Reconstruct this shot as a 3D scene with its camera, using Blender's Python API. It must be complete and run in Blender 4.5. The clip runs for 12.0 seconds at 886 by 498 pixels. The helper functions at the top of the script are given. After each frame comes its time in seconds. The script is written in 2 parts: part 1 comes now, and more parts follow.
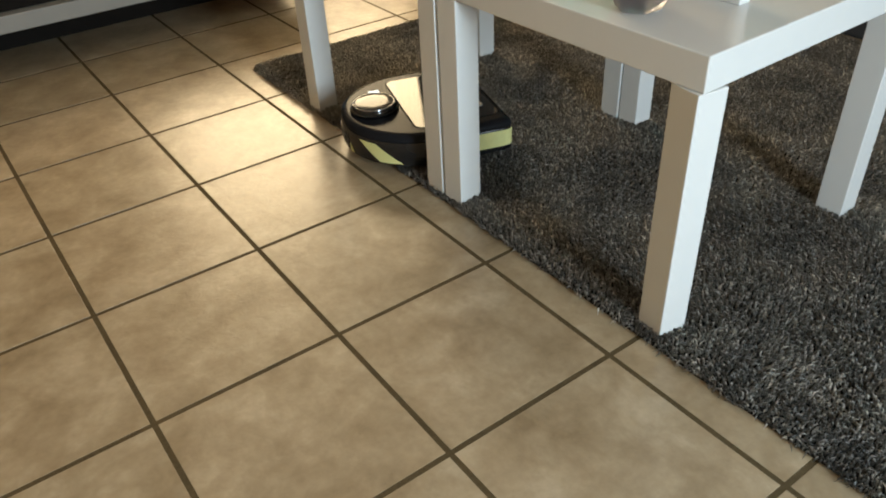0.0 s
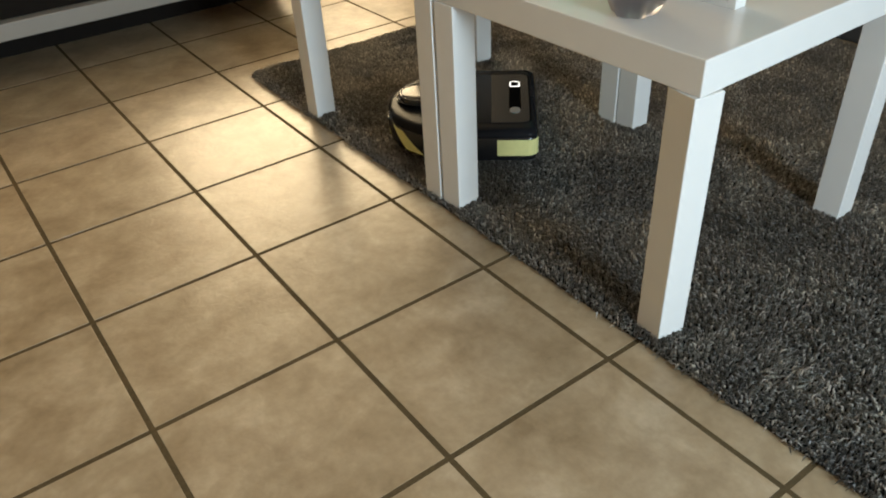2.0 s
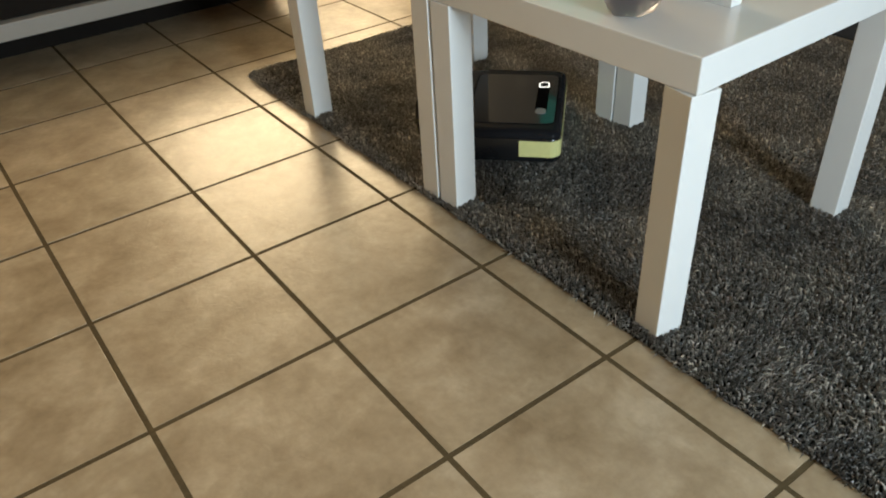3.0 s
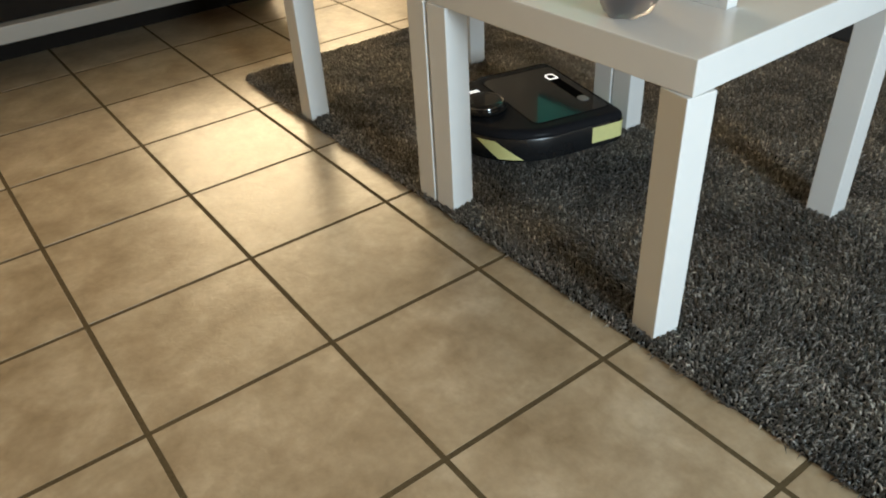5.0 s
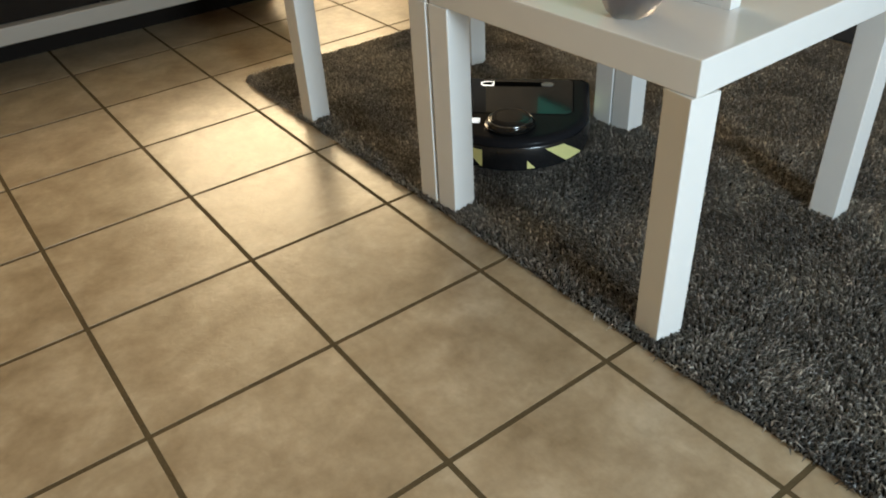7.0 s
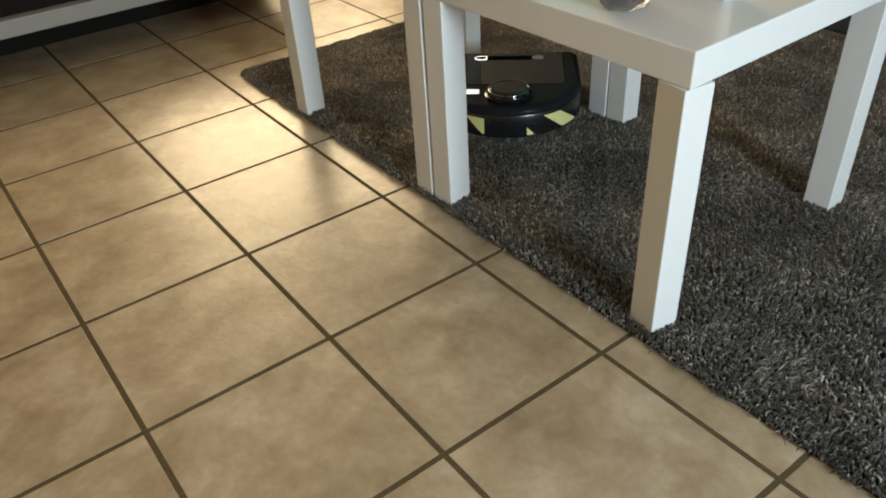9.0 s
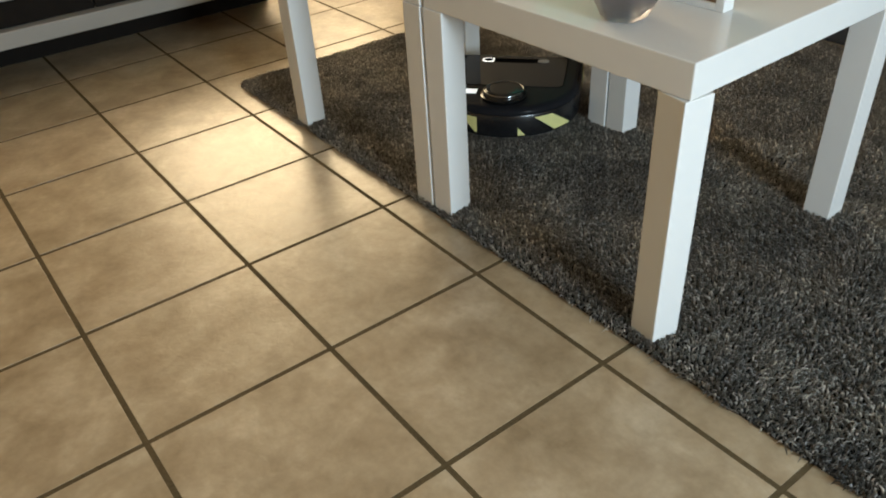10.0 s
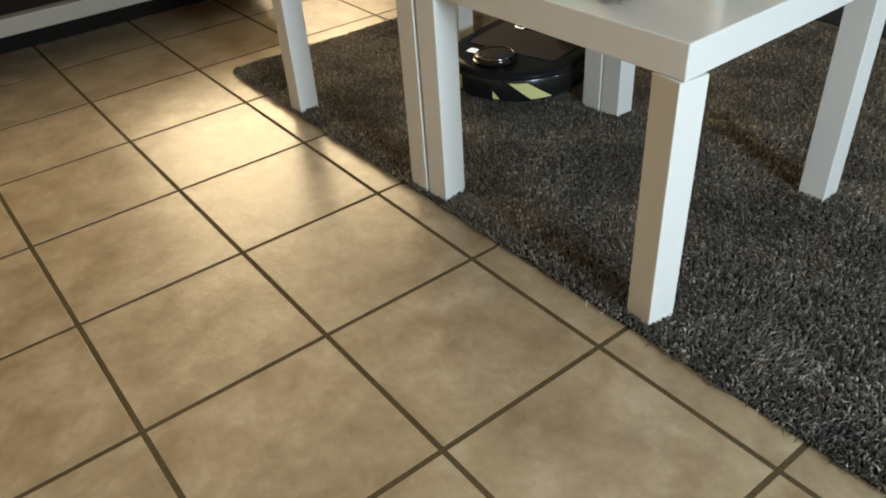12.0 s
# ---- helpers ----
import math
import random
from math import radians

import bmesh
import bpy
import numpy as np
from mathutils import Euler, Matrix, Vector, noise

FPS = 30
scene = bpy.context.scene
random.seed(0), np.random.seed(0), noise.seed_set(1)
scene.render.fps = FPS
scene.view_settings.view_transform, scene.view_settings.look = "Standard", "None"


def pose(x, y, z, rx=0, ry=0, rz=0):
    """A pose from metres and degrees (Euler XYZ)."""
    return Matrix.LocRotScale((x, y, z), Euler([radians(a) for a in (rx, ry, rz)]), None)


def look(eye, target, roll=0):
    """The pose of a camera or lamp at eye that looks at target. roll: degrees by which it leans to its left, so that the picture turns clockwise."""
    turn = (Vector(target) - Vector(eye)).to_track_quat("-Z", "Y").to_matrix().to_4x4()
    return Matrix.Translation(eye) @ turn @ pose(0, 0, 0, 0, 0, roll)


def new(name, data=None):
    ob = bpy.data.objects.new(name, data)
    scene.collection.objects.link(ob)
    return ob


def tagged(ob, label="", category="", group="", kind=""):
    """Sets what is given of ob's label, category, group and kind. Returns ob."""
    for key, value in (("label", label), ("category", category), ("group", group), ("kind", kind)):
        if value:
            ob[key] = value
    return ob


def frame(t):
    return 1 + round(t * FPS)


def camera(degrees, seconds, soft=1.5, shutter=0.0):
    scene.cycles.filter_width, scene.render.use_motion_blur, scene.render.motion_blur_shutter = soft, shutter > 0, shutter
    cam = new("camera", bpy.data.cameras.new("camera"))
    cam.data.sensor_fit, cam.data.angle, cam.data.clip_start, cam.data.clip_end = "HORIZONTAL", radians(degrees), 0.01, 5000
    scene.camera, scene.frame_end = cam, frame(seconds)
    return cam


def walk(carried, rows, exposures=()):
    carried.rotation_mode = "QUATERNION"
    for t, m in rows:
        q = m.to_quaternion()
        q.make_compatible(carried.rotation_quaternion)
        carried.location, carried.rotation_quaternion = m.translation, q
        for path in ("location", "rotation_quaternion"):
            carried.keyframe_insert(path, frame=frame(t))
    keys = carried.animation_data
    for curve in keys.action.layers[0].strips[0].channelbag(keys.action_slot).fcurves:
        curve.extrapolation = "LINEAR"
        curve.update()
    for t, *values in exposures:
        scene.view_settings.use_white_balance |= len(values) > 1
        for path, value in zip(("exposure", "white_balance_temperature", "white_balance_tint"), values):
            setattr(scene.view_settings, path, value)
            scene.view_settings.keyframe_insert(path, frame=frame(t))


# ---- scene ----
cam = camera(60.0, 12.0, soft=1.9)
PATH = [
    (0, (-0.679, -2.07, 0.825), (0.236, -0.731, -0.345), -3.0),
    (0.5, (-0.679, -2.071, 0.825), (0.239, -0.728, -0.338), -3.4),
    (1, (-0.68, -2.071, 0.826), (0.242, -0.726, -0.332), -3.5),
    (1.5, (-0.681, -2.071, 0.824), (0.244, -0.725, -0.33), -3.3),
    (2, (-0.68, -2.072, 0.824), (0.244, -0.728, -0.333), -3.2),
    (2.5, (-0.68, -2.073, 0.824), (0.246, -0.732, -0.335), -3.3),
    (3, (-0.68, -2.073, 0.824), (0.248, -0.732, -0.335), -3.4),
    (5, (-0.679, -2.074, 0.823), (0.256, -0.734, -0.33), -3.4),
    (5.5, (-0.68, -2.074, 0.821), (0.261, -0.737, -0.33), -3.1),
    (6, (-0.678, -2.073, 0.822), (0.262, -0.737, -0.331), -3.3),
    (6.5, (-0.681, -2.07, 0.821), (0.263, -0.733, -0.329), -3.3),
    (7, (-0.68, -2.068, 0.82), (0.258, -0.727, -0.329), -3.4),
    (9, (-0.678, -2.071, 0.82), (0.259, -0.741, -0.344), -3.6),
    (9.5, (-0.679, -2.07, 0.822), (0.265, -0.738, -0.333), -3.5),
    (10, (-0.681, -2.069, 0.823), (0.268, -0.731, -0.322), -3.6),
    (10.5, (-0.68, -2.069, 0.819), (0.265, -0.732, -0.33), -3.7),
    (11, (-0.68, -2.07, 0.818), (0.262, -0.738, -0.34), -3.9),
    (11.5, (-0.679, -2.07, 0.818), (0.261, -0.745, -0.348), -3.9),
    (12, (-0.678, -2.069, 0.817), (0.265, -0.751, -0.354), -4.1),
]
walk(cam, [(t, look(eye, target, roll)) for t, eye, target, roll in PATH])

# ---------------------------------------------------------------- light and world
world = bpy.data.worlds.new("room_world")
scene.world = world
world.use_nodes = True
wn = world.node_tree
sky = wn.nodes.new("ShaderNodeTexSky")
sky.sky_type = 'NISHITA'
sky.sun_disc = False
sky.sun_elevation = radians(14)
sky.sun_rotation = radians(20)
wn.links.new(sky.outputs[0], wn.nodes["Background"].inputs[0])
wn.nodes["Background"].inputs[1].default_value = 0.1


def window_light(name, eye, target, width, height, power, colour):
    """Daylight that comes in through one window opening."""
    data = bpy.data.lights.new(name, "AREA")
    data.shape, data.size, data.size_y, data.energy, data.color = "RECTANGLE", width, height, power, colour
    lamp = new(name, data)
    lamp.matrix_world = look(eye, target)
    return lamp


SOUTH_Y, NORTH_Y, WEST_X, EAST_X, ROOM_H = -3.624, 2.718, -2.416, 2.416, 2.5
S_WIN = (-0.46, 0.12, 0.48, 1.36)    # x from, x to, z from, z to
N_WIN = (0.46, 2.38, 1.12, 2.36)
window_light("window_daylight_south", (-0.17, SOUTH_Y - 0.02, 0.92), (0.15, 0, 0.4), 0.52, 0.80, 60, (0.69, 0.88, 1.0))
window_light("window_daylight_north", (1.42, NORTH_Y + 0.02, 1.74), (0.65, -2, 0.6), 1.88, 1.20, 98, (1.0, 0.77, 0.45))


# ---------------------------------------------------------------- materials
def material(name):
    m = bpy.data.materials.new(name)
    m.use_nodes = True
    nt = m.node_tree
    return m, nt, nt.nodes["Principled BSDF"]


def node(nt, kind, **props):
    n = nt.nodes.new(kind)
    for key, value in props.items():
        n.inputs[key].default_value = value
    return n


def ramp(nt, source, stops):
    r = nt.nodes.new("ShaderNodeValToRGB")
    while len(r.color_ramp.elements) < len(stops):
        r.color_ramp.elements.new(0.5)
    for e, (p, c) in zip(r.color_ramp.elements, stops):
        e.position, e.color = p, (*c, 1)
    nt.links.new(source, r.inputs[0])
    return r


def bump(nt, bsdf, source, strength, distance):
    b = node(nt, "ShaderNodeBump", Strength=strength, Distance=distance)
    nt.links.new(source, b.inputs["Height"])
    nt.links.new(b.outputs[0], bsdf.inputs["Normal"])
    return b


def plain(name, colour, rough, metal=0.0, grain=0.15, scale=60.0, relief=0.05, coat=0.0):
    """A surface of one colour with fine grain, faint wear and relief."""
    m, nt, b = material(name)
    tc = nt.nodes.new("ShaderNodeTexCoord")
    n1 = node(nt, "ShaderNodeTexNoise", Scale=scale, Detail=5.0)
    n2 = node(nt, "ShaderNodeTexNoise", Scale=scale * 0.08, Detail=3.0)
    for n in (n1, n2):
        nt.links.new(tc.outputs["Object"], n.inputs["Vector"])
    mix = node(nt, "ShaderNodeMath")
    mix.operation = "ADD"
    nt.links.new(n1.outputs[0], mix.inputs[0])
    nt.links.new(n2.outputs[0], mix.inputs[1])
    half = node(nt, "ShaderNodeMath")
    half.operation = "MULTIPLY"
    half.inputs[1].default_value = 0.5
    nt.links.new(mix.outputs[0], half.inputs[0])
    lo = tuple(c * (1 - grain) for c in colour)
    hi = tuple(min(1, c * (1 + grain)) for c in colour)
    r = ramp(nt, half.outputs[0], ((0.3, lo), (0.7, hi)))
    nt.links.new(r.outputs[0], b.inputs["Base Color"])
    rr = ramp(nt, n2.outputs[0], ((0.3, (rough * 0.85,) * 3), (0.7, (min(1, rough * 1.15),) * 3)))
    nt.links.new(rr.outputs[0], b.inputs["Roughness"])
    b.inputs["Metallic"].default_value = metal
    b.inputs["Coat Weight"].default_value = coat
    bump(nt, b, n1.outputs[0], relief, 0.001)
    return m


def tile_material():
    m, nt, b = material("beige_stone_tile")
    tc = nt.nodes.new("ShaderNodeTexCoord")
    info = nt.nodes.new("ShaderNodeObjectInfo")
    shift = node(nt, "ShaderNodeVectorMath")
    shift.operation = "SCALE"
    shift.inputs[0].default_value = (37.0, 19.0, 53.0)
    nt.links.new(info.outputs["Random"], shift.inputs["Scale"])
    add = nt.nodes.new("ShaderNodeVectorMath")
    add.operation = "ADD"
    nt.links.new(tc.outputs["Object"], add.inputs[0])
    nt.links.new(shift.outputs[0], add.inputs[1])
    cloud = node(nt, "ShaderNodeTexNoise", Scale=12.0, Detail=6.0, Roughness=0.58, Distortion=0.3)
    fine = node(nt, "ShaderNodeTexNoise", Scale=70.0, Detail=5.0, Roughness=0.6)
    relief = node(nt, "ShaderNodeTexNoise", Scale=55.0, Detail=3.0, Roughness=0.5, Distortion=1.2)
    for n in (cloud, fine, relief):
        nt.links.new(add.outputs[0], n.inputs["Vector"])
    base = ramp(nt, cloud.outputs[0], ((0.28, (0.270, 0.196, 0.115)), (0.42, (0.352, 0.263, 0.163)), (0.56, (0.420, 0.325, 0.211)), (0.72, (0.515, 0.418, 0.292))))
    speck = ramp(nt, fine.outputs[0], ((0.3, (0.90, 0.89, 0.88)), (0.65, (1.04, 1.04, 1.04))))
    mul = nt.nodes.new("ShaderNodeMix")
    mul.data_type, mul.blend_type = "RGBA", "MULTIPLY"
    mul.inputs[0].default_value = 1.0
    nt.links.new(base.outputs[0], mul.inputs[6])
    nt.links.new(speck.outputs[0], mul.inputs[7])
    tone = ramp(nt, info.outputs["Random"], ((0.0, (0.93, 0.93, 0.92)), (1.0, (1.05, 1.04, 1.03))))
    mul2 = nt.nodes.new("ShaderNodeMix")
    mul2.data_type, mul2.blend_type = "RGBA", "MULTIPLY"
    mul2.inputs[0].default_value = 1.0
    nt.links.new(mul.outputs[2], mul2.inputs[6])
    nt.links.new(tone.outputs[0], mul2.inputs[7])
    nt.links.new(mul2.outputs[2], b.inputs["Base Color"])
    rr = ramp(nt, cloud.outputs[0], ((0.3, (0.295,) * 3), (0.7, (0.325,) * 3)))
    nt.links.new(rr.outputs[0], b.inputs["Roughness"])
    bump(nt, b, relief.outputs[0], 0.25, 0.002)
    return m


def pile_material():
    m, nt, b = material("speckled_grey_pile")
    geo = nt.nodes.new("ShaderNodeNewGeometry")
    tc = nt.nodes.new("ShaderNodeTexCoord")
    big = node(nt, "ShaderNodeTexNoise", Scale=6.5, Detail=3.5, Distortion=0.6)
    nt.links.new(tc.outputs["Object"], big.inputs["Vector"])
    yarn = ramp(nt, geo.outputs["Random Per Island"],
                ((0.0, (0.005, 0.005, 0.004)), (0.54, (0.022, 0.020, 0.018)), (0.76, (0.095, 0.088, 0.078)), (0.86, (0.46, 0.43, 0.395)), (1.0, (0.90, 0.86, 0.81))))
    # soft lighter and darker patches: shading of the brushed nap, put into the colour
    nap_shade = ramp(nt, big.outputs[0], ((0.38, (0.68, 0.67, 0.66)), (0.60, (1.18, 1.17, 1.15))))
    mul = nt.nodes.new("ShaderNodeMix")
    mul.data_type, mul.blend_type = "RGBA", "MULTIPLY"
    mul.inputs[0].default_value = 1.0
    nt.links.new(yarn.outputs[0], mul.inputs[6])
    nt.links.new(nap_shade.outputs[0], mul.inputs[7])
    nt.links.new(mul.outputs[2], b.inputs["Base Color"])
    b.inputs["Roughness"].default_value = 0.38
    b.inputs["Specular IOR Level"].default_value = 1.0
    b.inputs["Sheen Weight"].default_value = 0.6
    b.inputs["Sheen Roughness"].default_value = 0.4
    through_light = nt.nodes.new("ShaderNodeBsdfTranslucent")
    lift = nt.nodes.new("ShaderNodeMix")
    lift.data_type = "RGBA"
    lift.inputs[0].default_value = 0.54
    lift.inputs[7].default_value = (0.98, 0.91, 0.80, 1)
    nt.links.new(yarn.outputs[0], lift.inputs[6])
    dim = nt.nodes.new("ShaderNodeMix")
    dim.data_type, dim.blend_type = "RGBA", "MULTIPLY"
    dim.inputs[0].default_value = 1.0
    nt.links.new(lift.outputs[2], dim.inputs[6])
    nt.links.new(nap_shade.outputs[0], dim.inputs[7])
    nt.links.new(dim.outputs[2], through_light.inputs[0])
    mixed = node(nt, "ShaderNodeMixShader", Fac=0.64)
    nt.links.new(b.outputs[0], mixed.inputs[1])
    nt.links.new(through_light.outputs[0], mixed.inputs[2])
    nt.links.new(mixed.outputs[0], nt.nodes["Material Output"].inputs[0])
    return m


def glow(name, colour, strength):
    m, nt, b = material(name)
    b.inputs["Base Color"].default_value = (*colour, 1)
    b.inputs["Emission Color"].default_value = (*colour, 1)
    b.inputs["Emission Strength"].default_value = strength
    return m


def glass_material(name, colour, rough):
    m, nt, b = material(name)
    b.inputs["Base Color"].default_value = (*colour, 1)
    b.inputs["Roughness"].default_value = rough
    b.inputs["Transmission Weight"].default_value = 1.0
    b.inputs["IOR"].default_value = 1.5
    return m


M_TILE = tile_material()
M_PILE = pile_material()
M_GROUT = plain("dark_brown_grout", (0.097, 0.070, 0.036), 0.95, grain=0.3, scale=180, relief=0.4)
M_GROUT.node_tree.nodes["Principled BSDF"].inputs["Specular IOR Level"].default_value = 0.1
M_BACKING = plain("rug_backing", (0.03, 0.028, 0.026), 0.95, grain=0.3, scale=300, relief=0.5)
M_LACQUER = plain("white_lacquered_board", (0.74, 0.735, 0.72), 0.19, grain=0.02, scale=25, relief=0.02)
# white foil, its colour lowered to carry the darkening towards the view's corner
M_BOARD_DIMMED = plain("dimmed_white_lowboard_foil", (0.30, 0.28, 0.25), 0.45, grain=0.03, scale=25, relief=0.02)
M_INSIDE = plain("dark_brown_foil", (0.014, 0.011, 0.009), 0.85, grain=0.15, scale=30)
M_INSIDE.node_tree.nodes["Principled BSDF"].inputs["Specular IOR Level"].default_value = 0.1
M_WALL = plain("cream_wall_paint", (0.64, 0.52, 0.355), 0.9, grain=0.04, scale=90, relief=0.3)
M_GREYWALL = plain("dark_grey_wall_paint", (0.11, 0.115, 0.125), 0.85, grain=0.08, scale=90, relief=0.3)
M_TEAL = plain("teal_canvas", (0.005, 0.46, 0.56), 0.8, grain=0.25, scale=18, relief=0.2)
M_SOFA = plain("charcoal_sofa_fabric", (0.028, 0.027, 0.028), 0.95, grain=0.3, scale=260, relief=0.5)
M_CEIL = plain("white_ceiling_paint", (0.80, 0.78, 0.74), 0.9, grain=0.03, scale=90, relief=0.2)
M_FRAME = plain("white_window_frame", (0.80, 0.80, 0.80), 0.4, grain=0.02)
M_BLACK = plain("black_satin_plastic", (0.010, 0.010, 0.011), 0.26, grain=0.1, scale=90, relief=0.03)
M_LID = plain("graphite_gloss_plastic", (0.020, 0.020, 0.022), 0.05, grain=0.08, scale=90, relief=0.0)
M_LID.node_tree.nodes["Principled BSDF"].inputs["Specular IOR Level"].default_value = 0.24
M_COVER = plain("black_cover_plastic", (0.014, 0.014, 0.016), 0.24, grain=0.1, scale=90, relief=0.02)
M_COVER.node_tree.nodes["Principled BSDF"].inputs["Specular IOR Level"].default_value = 0.035
M_GLOSS = plain("piano_black_plastic", (0.006, 0.006, 0.006), 0.14, grain=0.1, relief=0.0)
M_SLOT = plain("matt_black_recess", (0.004, 0.004, 0.004), 0.9, grain=0.1, relief=0.0)
M_SLOT.node_tree.nodes["Principled BSDF"].inputs["Specular IOR Level"].default_value = 0.0
M_CHROME = plain("silver_trim", (0.26, 0.26, 0.27), 0.18, metal=1.0, grain=0.03, relief=0.0)
M_CAP = plain("dark_mirror_cap", (0.022, 0.020, 0.019), 0.11, grain=0.06, relief=0.0)
M_CAP.node_tree.nodes["Principled BSDF"].inputs["Specular IOR Level"].default_value = 0.16
M_GREY = plain("grey_button", (0.19, 0.19, 0.195), 0.3, grain=0.05)
M_YELLOW = plain("pale_yellow_tape", (0.68, 0.65, 0.28), 0.5, grain=0.05, scale=120, relief=0.1)
M_LABEL = plain("white_sticker", (0.86, 0.88, 0.90), 0.35, grain=0.02)
M_RUBBER = plain("black_rubber", (0.02, 0.02, 0.02), 0.8, grain=0.2)
M_STATUS = glow("white_status_light", (1.0, 0.97, 0.92), 1.5)
M_DISPLAY = glow("white_display", (0.86, 0.93, 1.0), 0.75)
M_GLASS = glass_material("smoky_cut_glass", (0.50, 0.51, 0.57), 0.30)
M_CANDLE = plain("ivory_wax", (0.78, 0.74, 0.66), 0.5, grain=0.03, scale=40)
M_WOOD = plain("brown_wood", (0.24, 0.15, 0.085), 0.5, grain=0.25, scale=40)


# ---------------------------------------------------------------- mesh helpers
def finish(name, bm, mat, parent=None, label="", smooth=False):
    bmesh.ops.recalc_face_normals(bm, faces=bm.faces[:])
    me = bpy.data.meshes.new(name)
    bm.to_mesh(me)
    bm.free()
    me.materials.append(mat)
    if smooth:
        for p in me.polygons:
            p.use_smooth = True
    ob = new(name, me)
    if parent is not None:
        ob.parent = parent
    if label:
        tagged(ob, label)
    return ob


def part(name, bm, mat, parent, label="", smooth=False):
    return finish(name, bm, mat, parent, label, smooth)


def box(lo, hi, bevel=0.0, segments=2, bm=None):
    bm = bm or bmesh.new()
    made = bmesh.ops.create_cube(bm, size=1.0)["verts"]
    for v in made:
        v.co = Vector([lo[i] + (v.co[i] + 0.5) * (hi[i] - lo[i]) for i in range(3)])
    if bevel:
        edges = list({e for v in made for e in v.link_edges})
        bmesh.ops.bevel(bm, geom=edges, offset=bevel, segments=segments, affect="EDGES", profile=0.5)
    return bm


def lathe(profile, segments=48, bm=None, centre=(0, 0)):
    """Turns a profile of (radius, z) about the upright axis."""
    bm = bm or bmesh.new()
    rings = []
    for r, z in profile:
        if r < 1e-6:
            rings.append([bm.verts.new((centre[0], centre[1], z))])
        else:
            rings.append([bm.verts.new((centre[0] + r * math.cos(2 * math.pi * k / segments), centre[1] + r * math.sin(2 * math.pi * k / segments), z)) for k in range(segments)])
    for a, b in zip(rings, rings[1:]):
        for k in range(segments):
            k2 = (k + 1) % segments
            if len(a) == 1 and len(b) > 1:
                bm.faces.new((a[0], b[k], b[k2]))
            elif len(b) == 1 and len(a) > 1:
                bm.faces.new((a[k], a[k2], b[0]))
            elif len(a) > 1:
                bm.faces.new((a[k], a[k2], b[k2], b[k]))
    return bm


def loft(rings, bm=None, bottom=True, top=True):
    bm = bm or bmesh.new()
    loops = [[bm.verts.new(p) for p in ring] for ring in rings]
    n = len(loops[0])
    for a, b in zip(loops, loops[1:]):
        for k in range(n):
            bm.faces.new((a[k], a[(k + 1) % n], b[(k + 1) % n], b[k]))
    if bottom:
        bm.faces.new(loops[0][::-1])
    if top:
        bm.faces.new(loops[-1])
    return bm


# ---------------------------------------------------------------- room shell
WALL_T = 0.2


def wall(name, lo, hi, label, mat):
    ob = finish(name, box(lo, hi), mat)
    return tagged(ob, label, "wall", kind="structure")


def wall_with_window(name, y0, y1, win, label):
    """A wall along x with one window opening through it."""
    x0, x1, z0, z1 = win
    a, b = WEST_X - WALL_T, EAST_X + WALL_T
    bm = box((a, y0, 0), (x0, y1, ROOM_H))
    box((x1, y0, 0), (b, y1, ROOM_H), bm=bm)
    box((x0, y0, 0), (x1, y1, z0), bm=bm)
    box((x0, y0, z1), (x1, y1, ROOM_H), bm=bm)
    ob = finish(name, bm, M_WALL)
    return tagged(ob, label, "wall", kind="structure")


def window(name, win, y0, y1):
    x0, x1, z0, z1 = win
    root = tagged(new(name), "white framed window with daylight behind it", "window", kind="structure")
    t, ym = 0.05, (y0 + y1) / 2
    bm = box((x0, ym - 0.03, z0), (x0 + t, ym + 0.03, z1), 0.004)
    box((x1 - t, ym - 0.03, z0), (x1, ym + 0.03, z1), 0.004, bm=bm)
    box((x0 + t, ym - 0.03, z0), (x1 - t, ym + 0.03, z0 + t), 0.004, bm=bm)
    box((x0 + t, ym - 0.03, z1 - t), (x1 - t, ym + 0.03, z1), 0.004, bm=bm)
    part("window_frame", bm, M_FRAME, root)
    return root


wall("wall_west", (WEST_X - WALL_T, SOUTH_Y, 0), (WEST_X, NORTH_Y, ROOM_H), "cream painted plain room wall", M_WALL)
wall("wall_east", (EAST_X, SOUTH_Y, 0), (EAST_X + WALL_T, NORTH_Y, ROOM_H), "dark grey painted plain room wall", M_GREYWALL)
wall_with_window("wall_south", SOUTH_Y - WALL_T, SOUTH_Y, S_WIN, "cream painted room wall with a window opening")
wall_with_window("wall_north", NORTH_Y, NORTH_Y + WALL_T, N_WIN, "cream painted room wall with a window opening")
window("window_1", S_WIN, SOUTH_Y - WALL_T, SOUTH_Y - 0.08)
window("window_2", N_WIN, NORTH_Y + 0.08, NORTH_Y + WALL_T)
tagged(finish("ceiling", box((WEST_X - WALL_T, SOUTH_Y - WALL_T, ROOM_H), (EAST_X + WALL_T, NORTH_Y + WALL_T, ROOM_H + 0.15)), M_CEIL),
       "plain white painted ceiling", "ceiling", kind="structure")
PITCH, JOINT = 0.302, 0.0086
floor = tagged(finish("floor", box((WEST_X - WALL_T, SOUTH_Y - WALL_T, -0.15), (EAST_X + WALL_T, NORTH_Y + WALL_T, -0.0006)), M_GROUT),
               "beige stone-look ceramic tile floor with dark brown grout", "floor", kind="structure")


# ---------------------------------------------------------------- rug
RUG = (0.064, -2.41, 1.404, -0.094)   # x from, y from, x to, y to


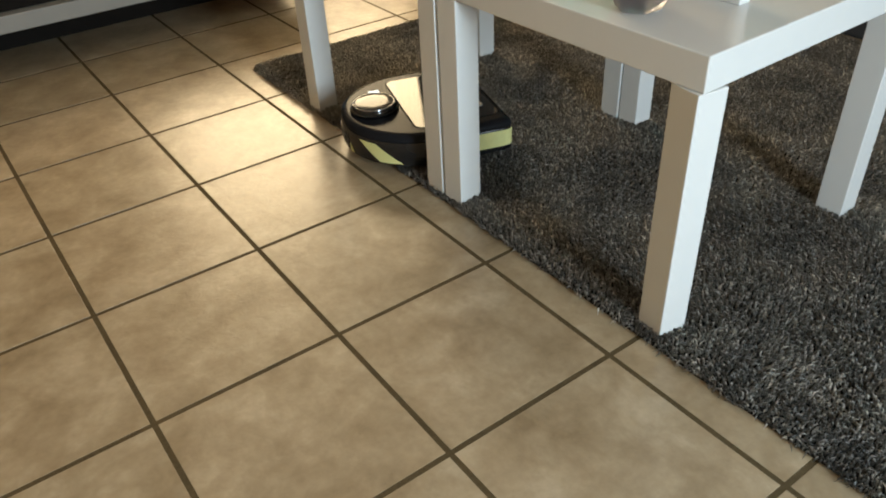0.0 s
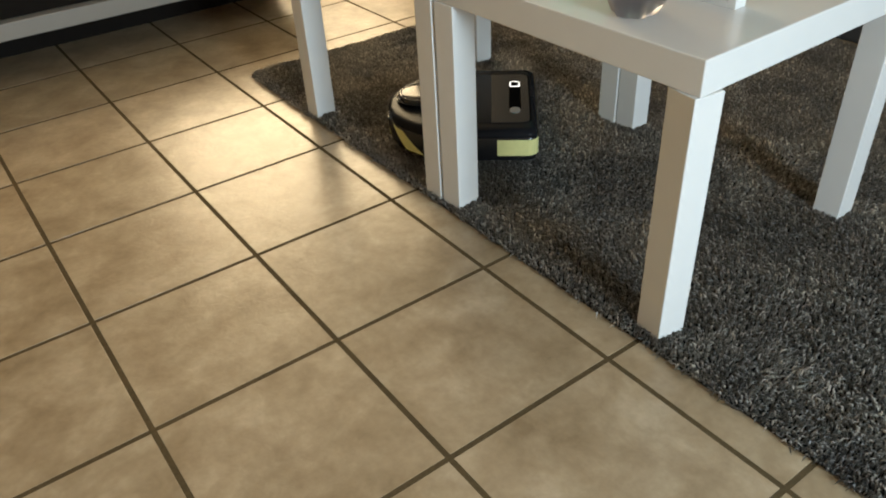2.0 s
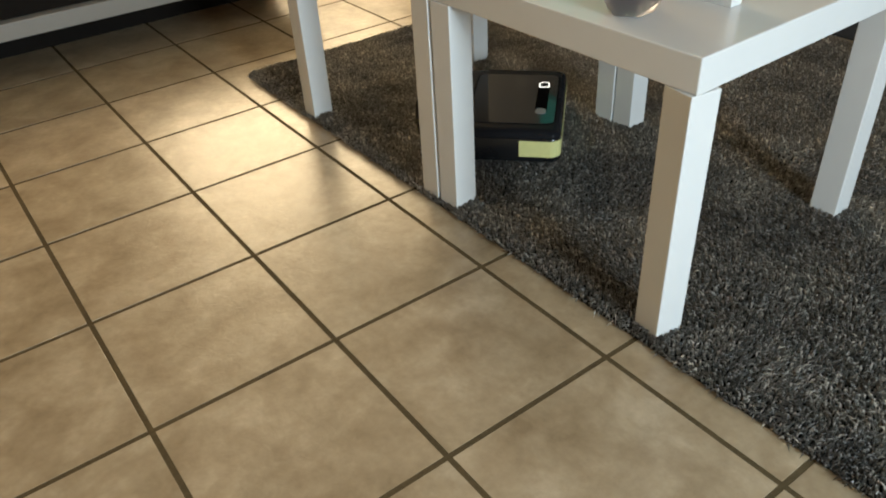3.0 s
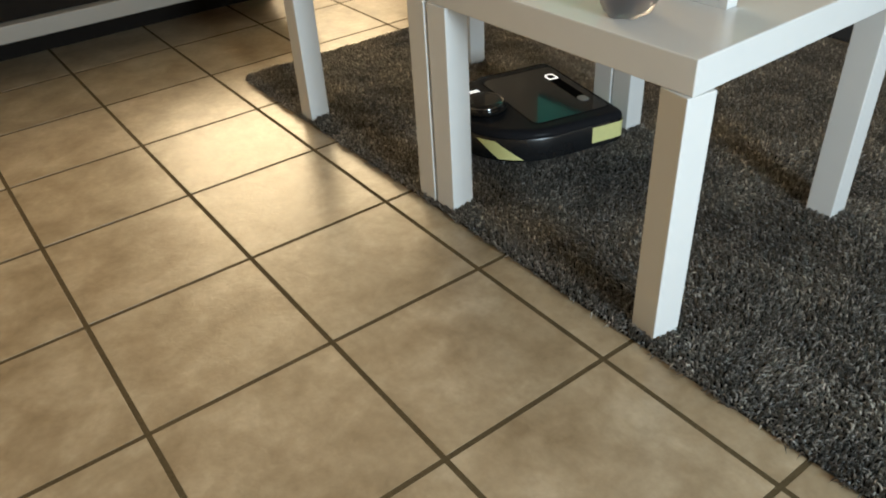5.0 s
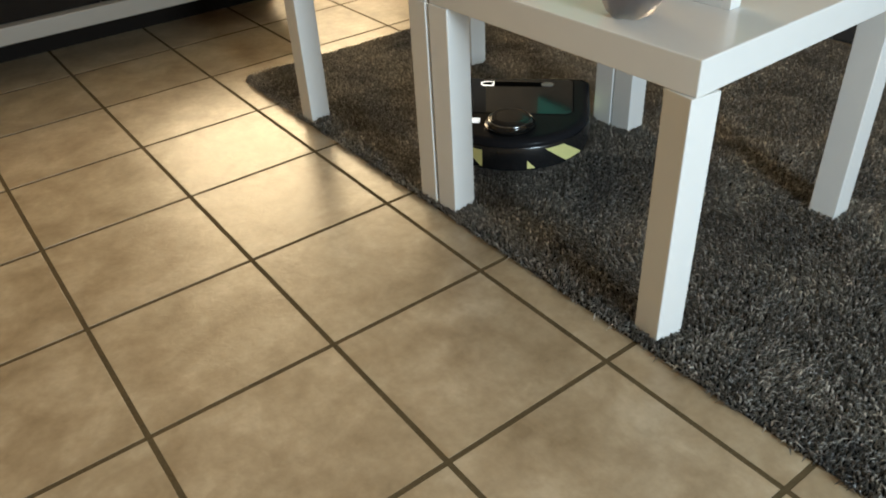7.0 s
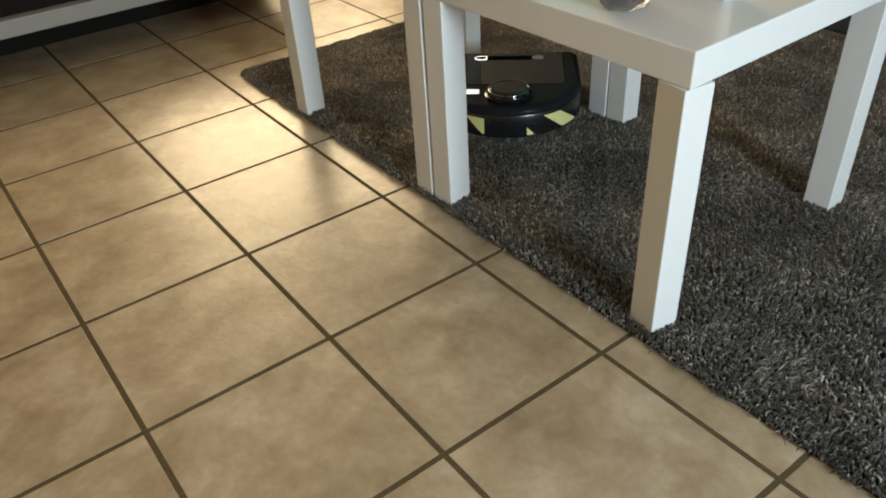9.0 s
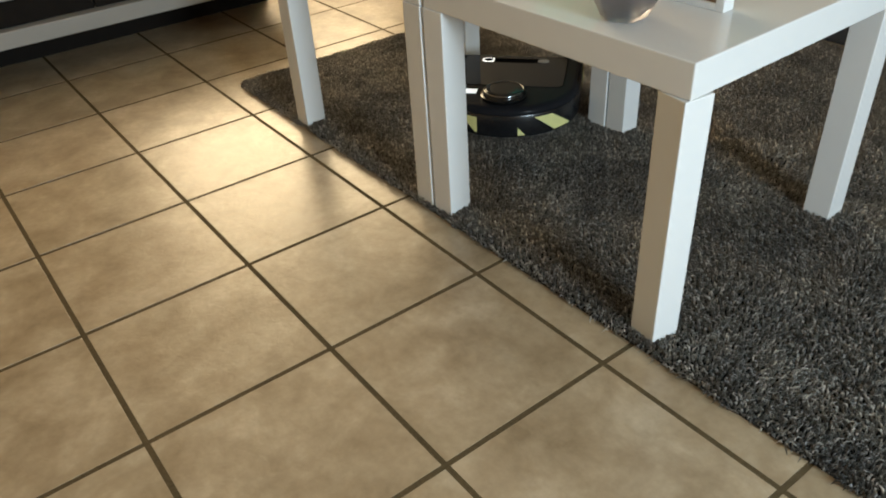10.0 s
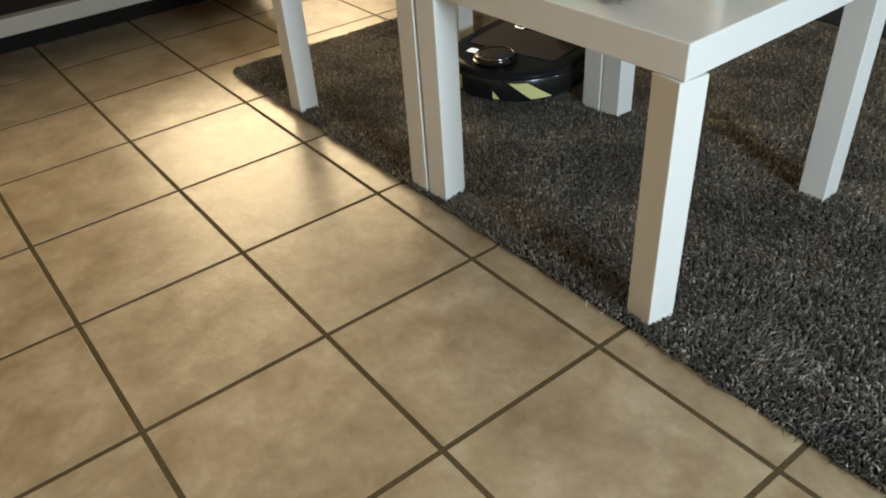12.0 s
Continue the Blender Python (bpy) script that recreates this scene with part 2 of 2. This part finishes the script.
def rug():
    x0, y0, x1, y1 = RUG
    root = tagged(new("rug"), "dark grey speckled shaggy pile rug lying on beige tiles", "rug")
    root.location = (0, 0, 0)
    part("rug_backing", box((x0, y0, 0.0005), (x1, y1, 0.0045), 0.0015, 1), M_BACKING, root, "dark woven backing")
    rng = np.random.default_rng(7)
    # fine tufts where the rug lies open, coarser ones towards its hidden end
    split_y = y0 + 0.38
    zones = []
    for step, xa, ya, yb in ((0.0040, x0 - 0.008, split_y, y1 - 0.001), (0.0066, x0 + 0.002, y0 + 0.002, split_y)):
        gx, gy = np.meshgrid(np.arange(xa, x1 - 0.001, step), np.arange(ya, yb, step))
        zones.append((gx.ravel(), gy.ravel(), np.full(gx.size, step)))
    px, py, gap = (np.concatenate(q) for q in zip(*zones))
    n = len(px)
    px = px + rng.normal(0, 0.0014, n)
    py = py + rng.normal(0, 0.0014, n)
    # the uneven, rounded outline of the pile
    wob = 0.0013 * np.sin(py * 61.0) + 0.0014 * np.sin(py * 143.0 + 1.0) - 0.007 * np.clip((py + 0.95) / 0.8, 0, 1)
    wob2 = 0.0025 * np.sin(px * 57.0) + 0.002 * np.sin(px * 131.0 + 2.0)
    dx = np.clip((0.016 - (px - x0 - wob)) / 0.016, 0, 1)
    dy = np.clip((0.016 - (y1 - py - wob2)) / 0.016, 0, 1)
    corner = np.hypot(np.clip(x0 + 0.022 - px, 0, 1), np.clip(py - (y1 - 0.03), 0, 1)) < 0.030
    inside = corner & (px > x0 + wob - 0.003) & (py < y1 - wob2 + 0.003)
    px, py, dx, dy, gap = px[inside], py[inside], dx[inside], dy[inside], gap[inside]
    n = len(px)
    # brushed patches: the nap lies one way or the other, with soft borders between them
    field = (np.sin(px * 9.0 + 2.1 * np.sin(py * 5.3 + 0.6)) + np.sin(py * 11.0 + 1.9 * np.sin(px * 7.1 + 2.2))
             + 0.7 * np.sin(px * 17.0 - py * 13.0 + 1.5 * np.sin(py * 9.0)) + 0.5 * np.sin(px * 31.0 + py * 23.0))
    nap = np.tanh(1.3 * field)
    turn = 0.9 + 0.7 * np.sin(px * 3.1 + 1.0) + 0.6 * np.sin(py * 2.7)
    lump = 0.0022 * np.sin(px * 38 + 2 * np.sin(py * 21)) * np.sin(py * 33 + 2 * np.sin(px * 17))
    length = rng.uniform(0.0105, 0.0152, n) + lump + 0.0012 * nap
    length *= 1 - 0.30 * np.maximum(dx, dy)
    lean_x = 0.0066 * nap * np.cos(turn) + rng.normal(0, 0.0060, n) - (0.006 + rng.normal(0, 0.004, n)) * dx
    lean_y = 0.0066 * nap * np.sin(turn) + rng.normal(0, 0.0060, n) + (0.006 + rng.normal(0, 0.004, n)) * dy
    ang = rng.uniform(0, 2 * math.pi, n)
    rad = rng.uniform(0.27, 0.50, n) * gap
    verts = np.empty((n, 7, 3), np.float32)
    for k in range(3):
        a = ang + k * 2 * math.pi / 3
        verts[:, k] = np.stack([px + 0.6 * rad * np.cos(a), py + 0.6 * rad * np.sin(a), np.full(n, 0.003)], 1)
        a = a + 0.5
        verts[:, 3 + k] = np.stack([px + 0.30 * lean_x + rad * np.cos(a), py + 0.30 * lean_y + rad * np.sin(a), 0.003 + 0.82 * length], 1)
    verts[:, 6] = np.stack([px + lean_x, py + lean_y, 0.003 + length * rng.uniform(0.72, 1.06, n)], 1)
    quads = [(0, 1, 4), (0, 4, 3), (1, 2, 5), (1, 5, 4), (2, 0, 3), (2, 3, 5), (3, 4, 6), (4, 5, 6), (5, 3, 6)]
    tri = (np.array(quads, np.int32)[None] + 7 * np.arange(n, dtype=np.int32)[:, None, None]).reshape(-1)
    me = bpy.data.meshes.new("pile")
    me.vertices.add(7 * n)
    me.vertices.foreach_set("co", verts.reshape(-1))
    me.loops.add(len(tri))
    me.loops.foreach_set("vertex_index", tri)
    count = len(tri) // 3
    me.polygons.add(count)
    me.polygons.foreach_set("loop_start", np.arange(0, 3 * count, 3, dtype=np.int32))
    me.update(calc_edges=True)
    me.validate()
    me.materials.append(M_PILE)
    ob = new("pile", me)
    ob.parent = root
    tagged(ob, "speckled black, grey and white yarn tufts", kind="stuff")
    return root


rug()


# ---------------------------------------------------------------- side tables
def side_table(legs):
    """Square low table: thick slab on four square corner legs, screwed in with a twist, its corner at the origin."""
    root = tagged(new("side_table"), "white lacquered square side table standing on a grey rug", "table", group="side tables")
    part("tabletop", box((0, 0, 0.4005), (0.55, 0.55, 0.450), 0.0018, 2), M_LACQUER, root)
    for x, y, twist in legs:
        part("fitting", lathe(((0.0, 0.396), (0.012, 0.396), (0.012, 0.402), (0.0, 0.402)), 16, centre=(x + 0.025, y + 0.025)), M_RUBBER, root, "dark joint plate")
        leg = part("leg", box((-0.025, -0.025, -0.0045), (0.025, 0.025, 0.4000), 0.0014, 2), M_LACQUER, root)
        leg.matrix_basis = pose(x + 0.025, y + 0.025, 0, 0, 0, twist)
    return root


table_near = side_table(((-0.0022, -0.0016, -9), (-0.0022, 0.5006, 1.5), (0.5012, 0.007, 0), (0.5012, 0.5006, 0)))
table_near.matrix_basis = pose(0.0845, -1.540, 0.011, 0, 0, 1.0)
table_far = side_table(((-0.0022, -0.0016, 0), (-0.0022, 0.5006, 0), (0.5012, -0.0016, 0), (0.5012, 0.5006, 0)))
table_far.matrix_basis = pose(0.0725, -0.982, 0.011, 0, 0, 0.7)


# ---------------------------------------------------------------- lowboard
def lowboard():
    x0, x1, y0, y1 = -1.45, 0.50, 0.300, 0.70
    zb, zt = 0.125, 0.262
    root = tagged(new("lowboard"), "low media bench with white boards and dark drawer fronts", "cabinet")
    part("bottom_board", box((x0, y0, zb), (x1, y1, zb + 0.047), 0.003), M_BOARD_DIMMED, root)
    part("top_board", box((x0, y0 + 0.03, zt - 0.02), (x1, y1, zt), 0.003), M_BOARD_DIMMED, root)
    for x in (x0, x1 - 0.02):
        part("side_panel", box((x, y0 + 0.034, zb + 0.047), (x + 0.02, y1, zt - 0.02), 0.001, 1), M_BOARD_DIMMED, root)
    part("back_panel", box((x0 + 0.02, y1 - 0.012, zb + 0.047), (x1 - 0.02, y1 - 0.002, zt - 0.02)), M_INSIDE, root, "dark back panel")
    third = (x1 - x0 - 0.04) / 3
    for k in range(3):
        a = x0 + 0.02 + k * third
        part("drawer_front", box((a + 0.002, y0 + 0.034, zb + 0.049), (a + third - 0.002, y0 + 0.052, zt - 0.022), 0.0015, 1), M_INSIDE, root, "dark brown drawer front")
    # added blackish panel, stands in for the deep shade below the bench
    part("shade_panel", box((x0 + 0.02, y0 + 0.27, 0.0), (x1 - 0.02, y0 + 0.29, zb), 0.001, 1), M_INSIDE, root, "dark added panel for the shade under the bench")
    for x in (x0 + 0.02, x1 - 0.05):
        part("foot", box((x, y0 + 0.291, 0.0), (x + 0.018, y1 - 0.02, zb), 0.002), M_INSIDE, root, "dark foot panel")
    return root


lowboard()


def sofa():
    """A dark upholstered sofa beyond the rug, facing it."""
    x0, x1, y0, y1 = 1.41, 2.38, -2.2, 0.9
    root = tagged(new("sofa"), "charcoal fabric sofa beside the grey rug", "sofa")
    part("base", box((x0 + 0.03, y0 + 0.16, 0.0), (x1, y1 - 0.16, 0.26), 0.012), M_SOFA, root)
    for a, b in ((y0 + 0.18, -0.66), (-0.64, y1 - 0.18)):
        part("seat_cushion", box((x0, a, 0.262), (x1 - 0.22, b, 0.43), 0.035, 4), M_SOFA, root)
        part("back_cushion", box((x1 - 0.26, a, 0.432), (x1 - 0.10, b, 0.94), 0.05, 4), M_SOFA, root)
    part("backrest", box((x1 - 0.10, y0 + 0.16, 0.0), (x1 + 0.02, y1 - 0.16, 0.90), 0.03, 3), M_SOFA, root)
    for a in (y0, y1 - 0.16):
        part("armrest", box((x0, a, 0.0), (x1 + 0.02, a + 0.158, 0.62), 0.035, 4), M_SOFA, root)
    return root


sofa()


def wall_picture():
    """A teal canvas on the east wall."""
    root = tagged(new("wall_picture"), "plain teal canvas picture hanging on the grey wall", "picture")
    part("canvas", box((EAST_X - 0.032, -0.30, 1.37), (EAST_X - 0.001, 1.19, 2.15), 0.003), M_TEAL, root)
    return root


wall_picture()


# ---------------------------------------------------------------- robot vacuum
HALF, FRONT, ARC_X, CORNER = 0.168, 0.262, 0.094, 0.022


def outline(inset, z):
    """The D-shaped outline, drawn in by inset, at height z: flat front, straight sides, round back."""
    w, xf, rc = HALF - inset, FRONT - inset, max(CORNER - inset * 0.5, 0.004)
    pts = []
    for i in range(6):
        pts.append((ARC_X + (xf - rc - ARC_X) * i / 6, -w, z))
    for i in range(9):
        a = -math.pi / 2 + math.pi / 2 * i / 8
        pts.append((xf - rc + rc * math.cos(a), -w + rc + rc * math.sin(a), z))
    for i in range(1, 8):
        pts.append((xf, (-w + rc) + 2 * (w - rc) * i / 8, z))
    for i in range(9):
        a = math.pi / 2 * i / 8
        pts.append((xf - rc + rc * math.cos(a), w - rc + rc * math.sin(a), z))
    for i in range(1, 6):
        pts.append((xf - rc + (ARC_X - xf + rc) * i / 6, w, z))
    for i in range(48):
        a = math.pi / 2 + math.pi * i / 48
        pts.append((ARC_X + w * math.cos(a), w * math.sin(a), z))
    return pts


def along(s, inset):
    """The point at arc length s along the outline, from the straight right side forwards."""
    pts = outline(inset, 0.0)
    pts.append(pts[0])
    total = sum(math.dist(a, b) for a, b in zip(pts, pts[1:]))
    s %= total
    for a, b in zip(pts, pts[1:]):
        d = math.dist(a, b)
        if s <= d:
            f = s / d if d else 0
            return a[0] + (b[0] - a[0]) * f, a[1] + (b[1] - a[1]) * f
        s -= d
    return pts[0][:2]


def tape(top, bottom, z0, z1, parent, rows=4, cols=14):
    """A strip of tape on the side: arc lengths of its upper and lower edge, lower and upper height."""
    bm = bmesh.new()
    grid = []
    for layer in (-0.0010, 0.0006):
        sheet = []
        for j in range(rows + 1):
            f = j / rows
            a = bottom[0] + (top[0] - bottom[0]) * f
            b = bottom[1] + (top[1] - bottom[1]) * f
            sheet.append([bm.verts.new((*along(a + (b - a) * i / cols, layer), z0 + (z1 - z0) * f)) for i in range(cols + 1)])
        grid.append(sheet)
    for sheet in grid:
        for j in range(rows):
            for i in range(cols):
                bm.faces.new((sheet[j][i], sheet[j][i + 1], sheet[j + 1][i + 1], sheet[j + 1][i]))
    return part("tape_strip", bm, M_YELLOW, parent, "pale yellow tape")


def rounded(x0, x1, y0, y1, r, z, n=6):
    pts = []
    for cx, cy, a0 in ((x1 - r, y0 + r, -90), (x1 - r, y1 - r, 0), (x0 + r, y1 - r, 90), (x0 + r, y0 + r, 180)):
        for i in range(n + 1):
            a = radians(a0 + 90 * i / n)
            pts.append((cx + r * math.cos(a), cy + r * math.sin(a), z))
    return pts


def dee(x0, x1, y0, y1, z, n=16):
    """A D: square at one end, half round at the other."""
    r, cx = (x1 - x0) / 2, (x0 + x1) / 2
    pts = [(x0, y0, z), (cx, y0, z), (x1, y0, z)]
    for i in range(n + 1):
        a = math.pi * i / n
        pts.append((cx + r * math.cos(a), y1 - r + r * math.sin(a), z))
    return pts


def slab(x0, x1, y0, y1, r, z0, z1, edge=0.0008, n=6):
    return loft([rounded(x0, x1, y0, y1, r, z0, n), rounded(x0, x1, y0, y1, r, z1 - edge, n),
                 rounded(x0 + edge, x1 - edge, y0 + edge, y1 - edge, max(r - edge, 0.0005), z1, n)])


def robot_vacuum():
    root = tagged(new("robot_vacuum"), "black D-shaped robot vacuum cleaner with yellow tape strips on a rug", "robot vacuum")
    base = part("lower_body", loft([outline(0.012, 0.012), outline(0.002, 0.017), outline(0.0, 0.022), outline(0.0, 0.066), outline(0.0015, 0.069)]), M_BLACK, root, smooth=True)
    shade_smooth_by_angle(base)
    cover = part("top_cover", loft([outline(0.0022, 0.0692), outline(0.0008, 0.0710), outline(0.0008, 0.0745), outline(0.0030, 0.0800), outline(0.0072, 0.0838), outline(0.0125, 0.0856), outline(0.018, 0.0862), outline(0.0185, 0.08621), outline(0.024, 0.08622)]), M_COVER, root, smooth=True)
    shade_smooth_by_angle(cover)
    # lid between the turret and the front, in a dark seam
    part("lid_seam", slab(0.0548, 0.2485, -0.1322, 0.1322, 0.021, 0.0850, 0.0865), M_SLOT, root, "dark seam round the lid")
    lid = part("lid", slab(0.0580, 0.2455, -0.1290, 0.1290, 0.018, 0.0855, 0.0874), M_LID, root, "glossy graphite lid")
    part("handle_slot", slab(0.2005, 0.2275, -0.076, 0.076, 0.009, 0.0868, 0.0879), M_SLOT, lid, "matt black recessed handle strip")
    ring = bmesh.new()
    outer = dee(0.2022, 0.2258, 0.055, 0.085, 0.0886)
    inner = dee(0.2050, 0.2230, 0.0578, 0.0822, 0.0886)
    low = dee(0.2022, 0.2258, 0.055, 0.085, 0.0872)
    vo, vi, vl = ([ring.verts.new(p) for p in q] for q in (outer, inner, low))
    for k in range(len(vo)):
        k2 = (k + 1) % len(vo)
        ring.faces.new((vo[k], vo[k2], vi[k2], vi[k]))
        ring.faces.new((vl[k], vl[k2], vo[k2], vo[k]))
    part("status_light", ring, M_STATUS, lid, "white glowing ring light")
    part("button", slab(0.2025, 0.2255, -0.084, -0.055, 0.0105, 0.0872, 0.0886), M_GREY, lid, "grey oval button")
    # laser turret
    turret = part("turret", lathe(((0.0, 0.0855), (0.052, 0.0855), (0.0535, 0.0880), (0.0535, 0.0925), (0.0500, 0.0945), (0.0495, 0.0985), (0.0478, 0.1015), (0.0455, 0.1030), (0.0, 0.1030)), 64), M_GLOSS, root, smooth=True)
    shade_smooth_by_angle(turret)
    part("turret_ring", lathe(((0.0464, 0.1022), (0.0460, 0.1040), (0.0448, 0.1047), (0.0436, 0.1043), (0.0434, 0.1025)), 64), M_CHROME, turret, "silver ring", smooth=True)
    part("turret_cap", lathe(((0.0432, 0.1026), (0.0428, 0.1040), (0.0400, 0.1047), (0.0250, 0.1052), (0.0, 0.1054)), 64), M_CAP, turret, "dark mirrored cap", smooth=True)
    part("display", slab(0.0085, 0.0335, 0.066, 0.096, 0.001, 0.0858, 0.0866), M_DISPLAY, root, "small lit white display")
    # rear vent plate and yellow tape
    side_end = FRONT - CORNER - ARC_X
    corner_len = math.pi / 2 * CORNER
    front_len = 2 * (HALF - CORNER)
    left_start = side_end + 2 * corner_len + front_len
    rear0 = left_start + side_end          # arc length where the round back begins
    deg = HALF * math.pi / 180
    tape((0.082, side_end + corner_len + front_len + corner_len + 0.064), (0.082, side_end + corner_len + front_len + corner_len + 0.064), 0.029, 0.066, root, 2, 60)
    c = rear0 + (225 - 90) * deg
    tape((c - 0.047, c - 0.002), (c + 0.006, c + 0.060), 0.022, 0.063, root)
    c = rear0 + (163 - 90) * deg
    tape((c - 0.046, c + 0.001), (c - 0.004, c + 0.001), 0.024, 0.062, root)
    c = rear0 + (196 - 90) * deg
    tape((c - 0.0005, c + 0.001), (c - 0.0005, c + 0.017), 0.022, 0.040, root)
    bm = bmesh.new()
    for i in range(7):
        a0, a1 = radians(168 + i * 3.6), radians(168 + i * 3.6 + 2.2)
        r0, r1 = HALF - 0.004, HALF + 0.0012
        vs = []
        for z in (0.030, 0.058):
            for a, r in ((a0, r0), (a1, r0), (a1, r1), (a0, r1)):
                vs.append(bm.verts.new((ARC_X + r * math.cos(a), r * math.sin(a), z)))
        for f in ((0, 1, 2, 3), (4, 5, 6, 7), (0, 1, 5, 4), (1, 2, 6, 5), (2, 3, 7, 6), (3, 0, 4, 7)):
            bm.faces.new([vs[i2] for i2 in f])
    part("vent_grille", bm, M_BLACK, root, "black rear vent slats")
    for y in (-0.125, 0.105):
        bm = lathe(((0.0, 0.0), (0.030, 0.0), (0.033, 0.003), (0.033, 0.017), (0.030, 0.020), (0.0, 0.020)), 32)
        bmesh.ops.rotate(bm, verts=bm.verts[:], cent=(0, 0, 0), matrix=Matrix.Rotation(radians(-90), 3, "X"))
        bmesh.ops.translate(bm, verts=bm.verts[:], vec=(0.10, y, 0.0335))
        part("wheel", bm, M_RUBBER, root, "black rubber drive wheel")
    return root


def shade_smooth_by_angle(ob, limit=35):
    """Keeps sharp edges sharp on a smooth-shaded mesh."""
    bm = bmesh.new()
    bm.from_mesh(ob.data)
    for e in bm.edges:
        if len(e.link_faces) == 2:
            e.smooth = e.calc_face_angle(0) < radians(limit)
    bm.to_mesh(ob.data)
    bm.free()


robot = robot_vacuum()


# ---------------------------------------------------------------- things on the near table
def glass_bowl(x, y, z):
    prof = ((0.0, 0.0), (0.024, 0.0), (0.030, 0.003), (0.036, 0.016), (0.043, 0.030), (0.046, 0.046), (0.043, 0.062), (0.038, 0.072),
            (0.035, 0.071), (0.039, 0.060), (0.042, 0.046), (0.039, 0.032), (0.031, 0.018), (0.020, 0.010), (0.0, 0.009))
    bm = lathe(prof, 36)
    for v in bm.verts:
        swell = 1 + 0.09 * math.cos(6 * math.atan2(v.co.y, v.co.x))      # six rounded lobes
        v.co.x, v.co.y = v.co.x * swell, v.co.y * swell
    ob = finish("glass_bowl", bm, M_GLASS, smooth=True)
    ob.location = (x, y, z)
    return tagged(ob, "small smoky lobed glass bowl on the white table", "bowl")


def photo_frame(x, y, z):
    """A thick standing frame: white rim, brown picture on its face."""
    root = tagged(new("photo_frame"), "thick white photo frame with a brown picture on the table", "photo frame")
    root.matrix_basis = pose(x, y, z, 0, 0, 1.0)
    w, l, h = 0.024, 0.150, 0.160
    for lo, hi in (((0, 0, 0), (w, 0.014, h)), ((0, l - 0.014, 0), (w, l, h)), ((0, 0.014, 0), (w, l - 0.014, 0.010)), ((0, 0.014, h - 0.014), (w, l - 0.014, h))):
        part("rim", box(lo, hi, 0.001), M_LACQUER, root)
    part("picture", box((0.004, 0.014, 0.010), (w - 0.004, l - 0.014, h - 0.014)), M_WOOD, root, "brown picture")
    return root


TOP = 0.4612
glass_bowl(0.150, -1.366, TOP)
photo_frame(0.257, -1.452, TOP)


# ---------------------------------------------------------------- floor tiles, piece by piece
def floor_tiles():
    h = (PITCH - JOINT) / 2
    bm = box((-h, -h, -0.010), (h, h, 0.0), 0.0004, 2)
    me = bpy.data.meshes.new("tile")
    bm.to_mesh(me)
    bm.free()
    me.materials.append(M_TILE)
    for i in range(-8, 8):
        for j in range(-12, 9):
            ob = new("tile", me)
            ob.parent = floor
            ob.location = ((i + 0.5) * PITCH, (j + 0.5) * PITCH, random.uniform(-0.00025, 0.0))
            ob.rotation_euler = (radians(random.uniform(-0.04, 0.04)), radians(random.uniform(-0.04, 0.04)), radians(90 * random.randrange(4)))


floor_tiles()


# ---------------------------------------------------------------- what moves
def motions():
    rows = [
        (0.0, 0.085, -0.714, -17.3), (0.5, 0.116, -0.708, -22.5), (1.0, 0.155, -0.702, -28.9), (1.5, 0.187, -0.706, -34.6),
        (2.0, 0.214, -0.715, -40.2), (2.5, 0.241, -0.728, -44.9), (3.0, 0.273, -0.753, -46.3), (3.2, 0.283, -0.765, -45.8),
        (4.0, 0.316, -0.804, -38.0), (4.8, 0.305, -0.846, -16.5), (5.0, 0.304, -0.853, -12.4), (5.5, 0.304, -0.870, -1.2),
        (6.0, 0.291, -0.908, 18.0), (6.5, 0.285, -0.931, 30.4), (7.0, 0.293, -0.951, 44.4), (7.5, 0.304, -0.941, 49.4),
        (8.2, 0.333, -0.911, 50.2), (9.0, 0.374, -0.869, 48.2), (9.5, 0.390, -0.845, 44.7), (10.0, 0.401, -0.823, 40.7),
        (10.5, 0.414, -0.800, 35.6), (11.0, 0.429, -0.775, 28.7), (11.5, 0.453, -0.748, 21.0), (12.0, 0.477, -0.727, 13.5),
    ]
    walk(robot, [(t, pose(x, y, 0.008, 0, 0, turn)) for t, x, y, turn in rows])


motions()
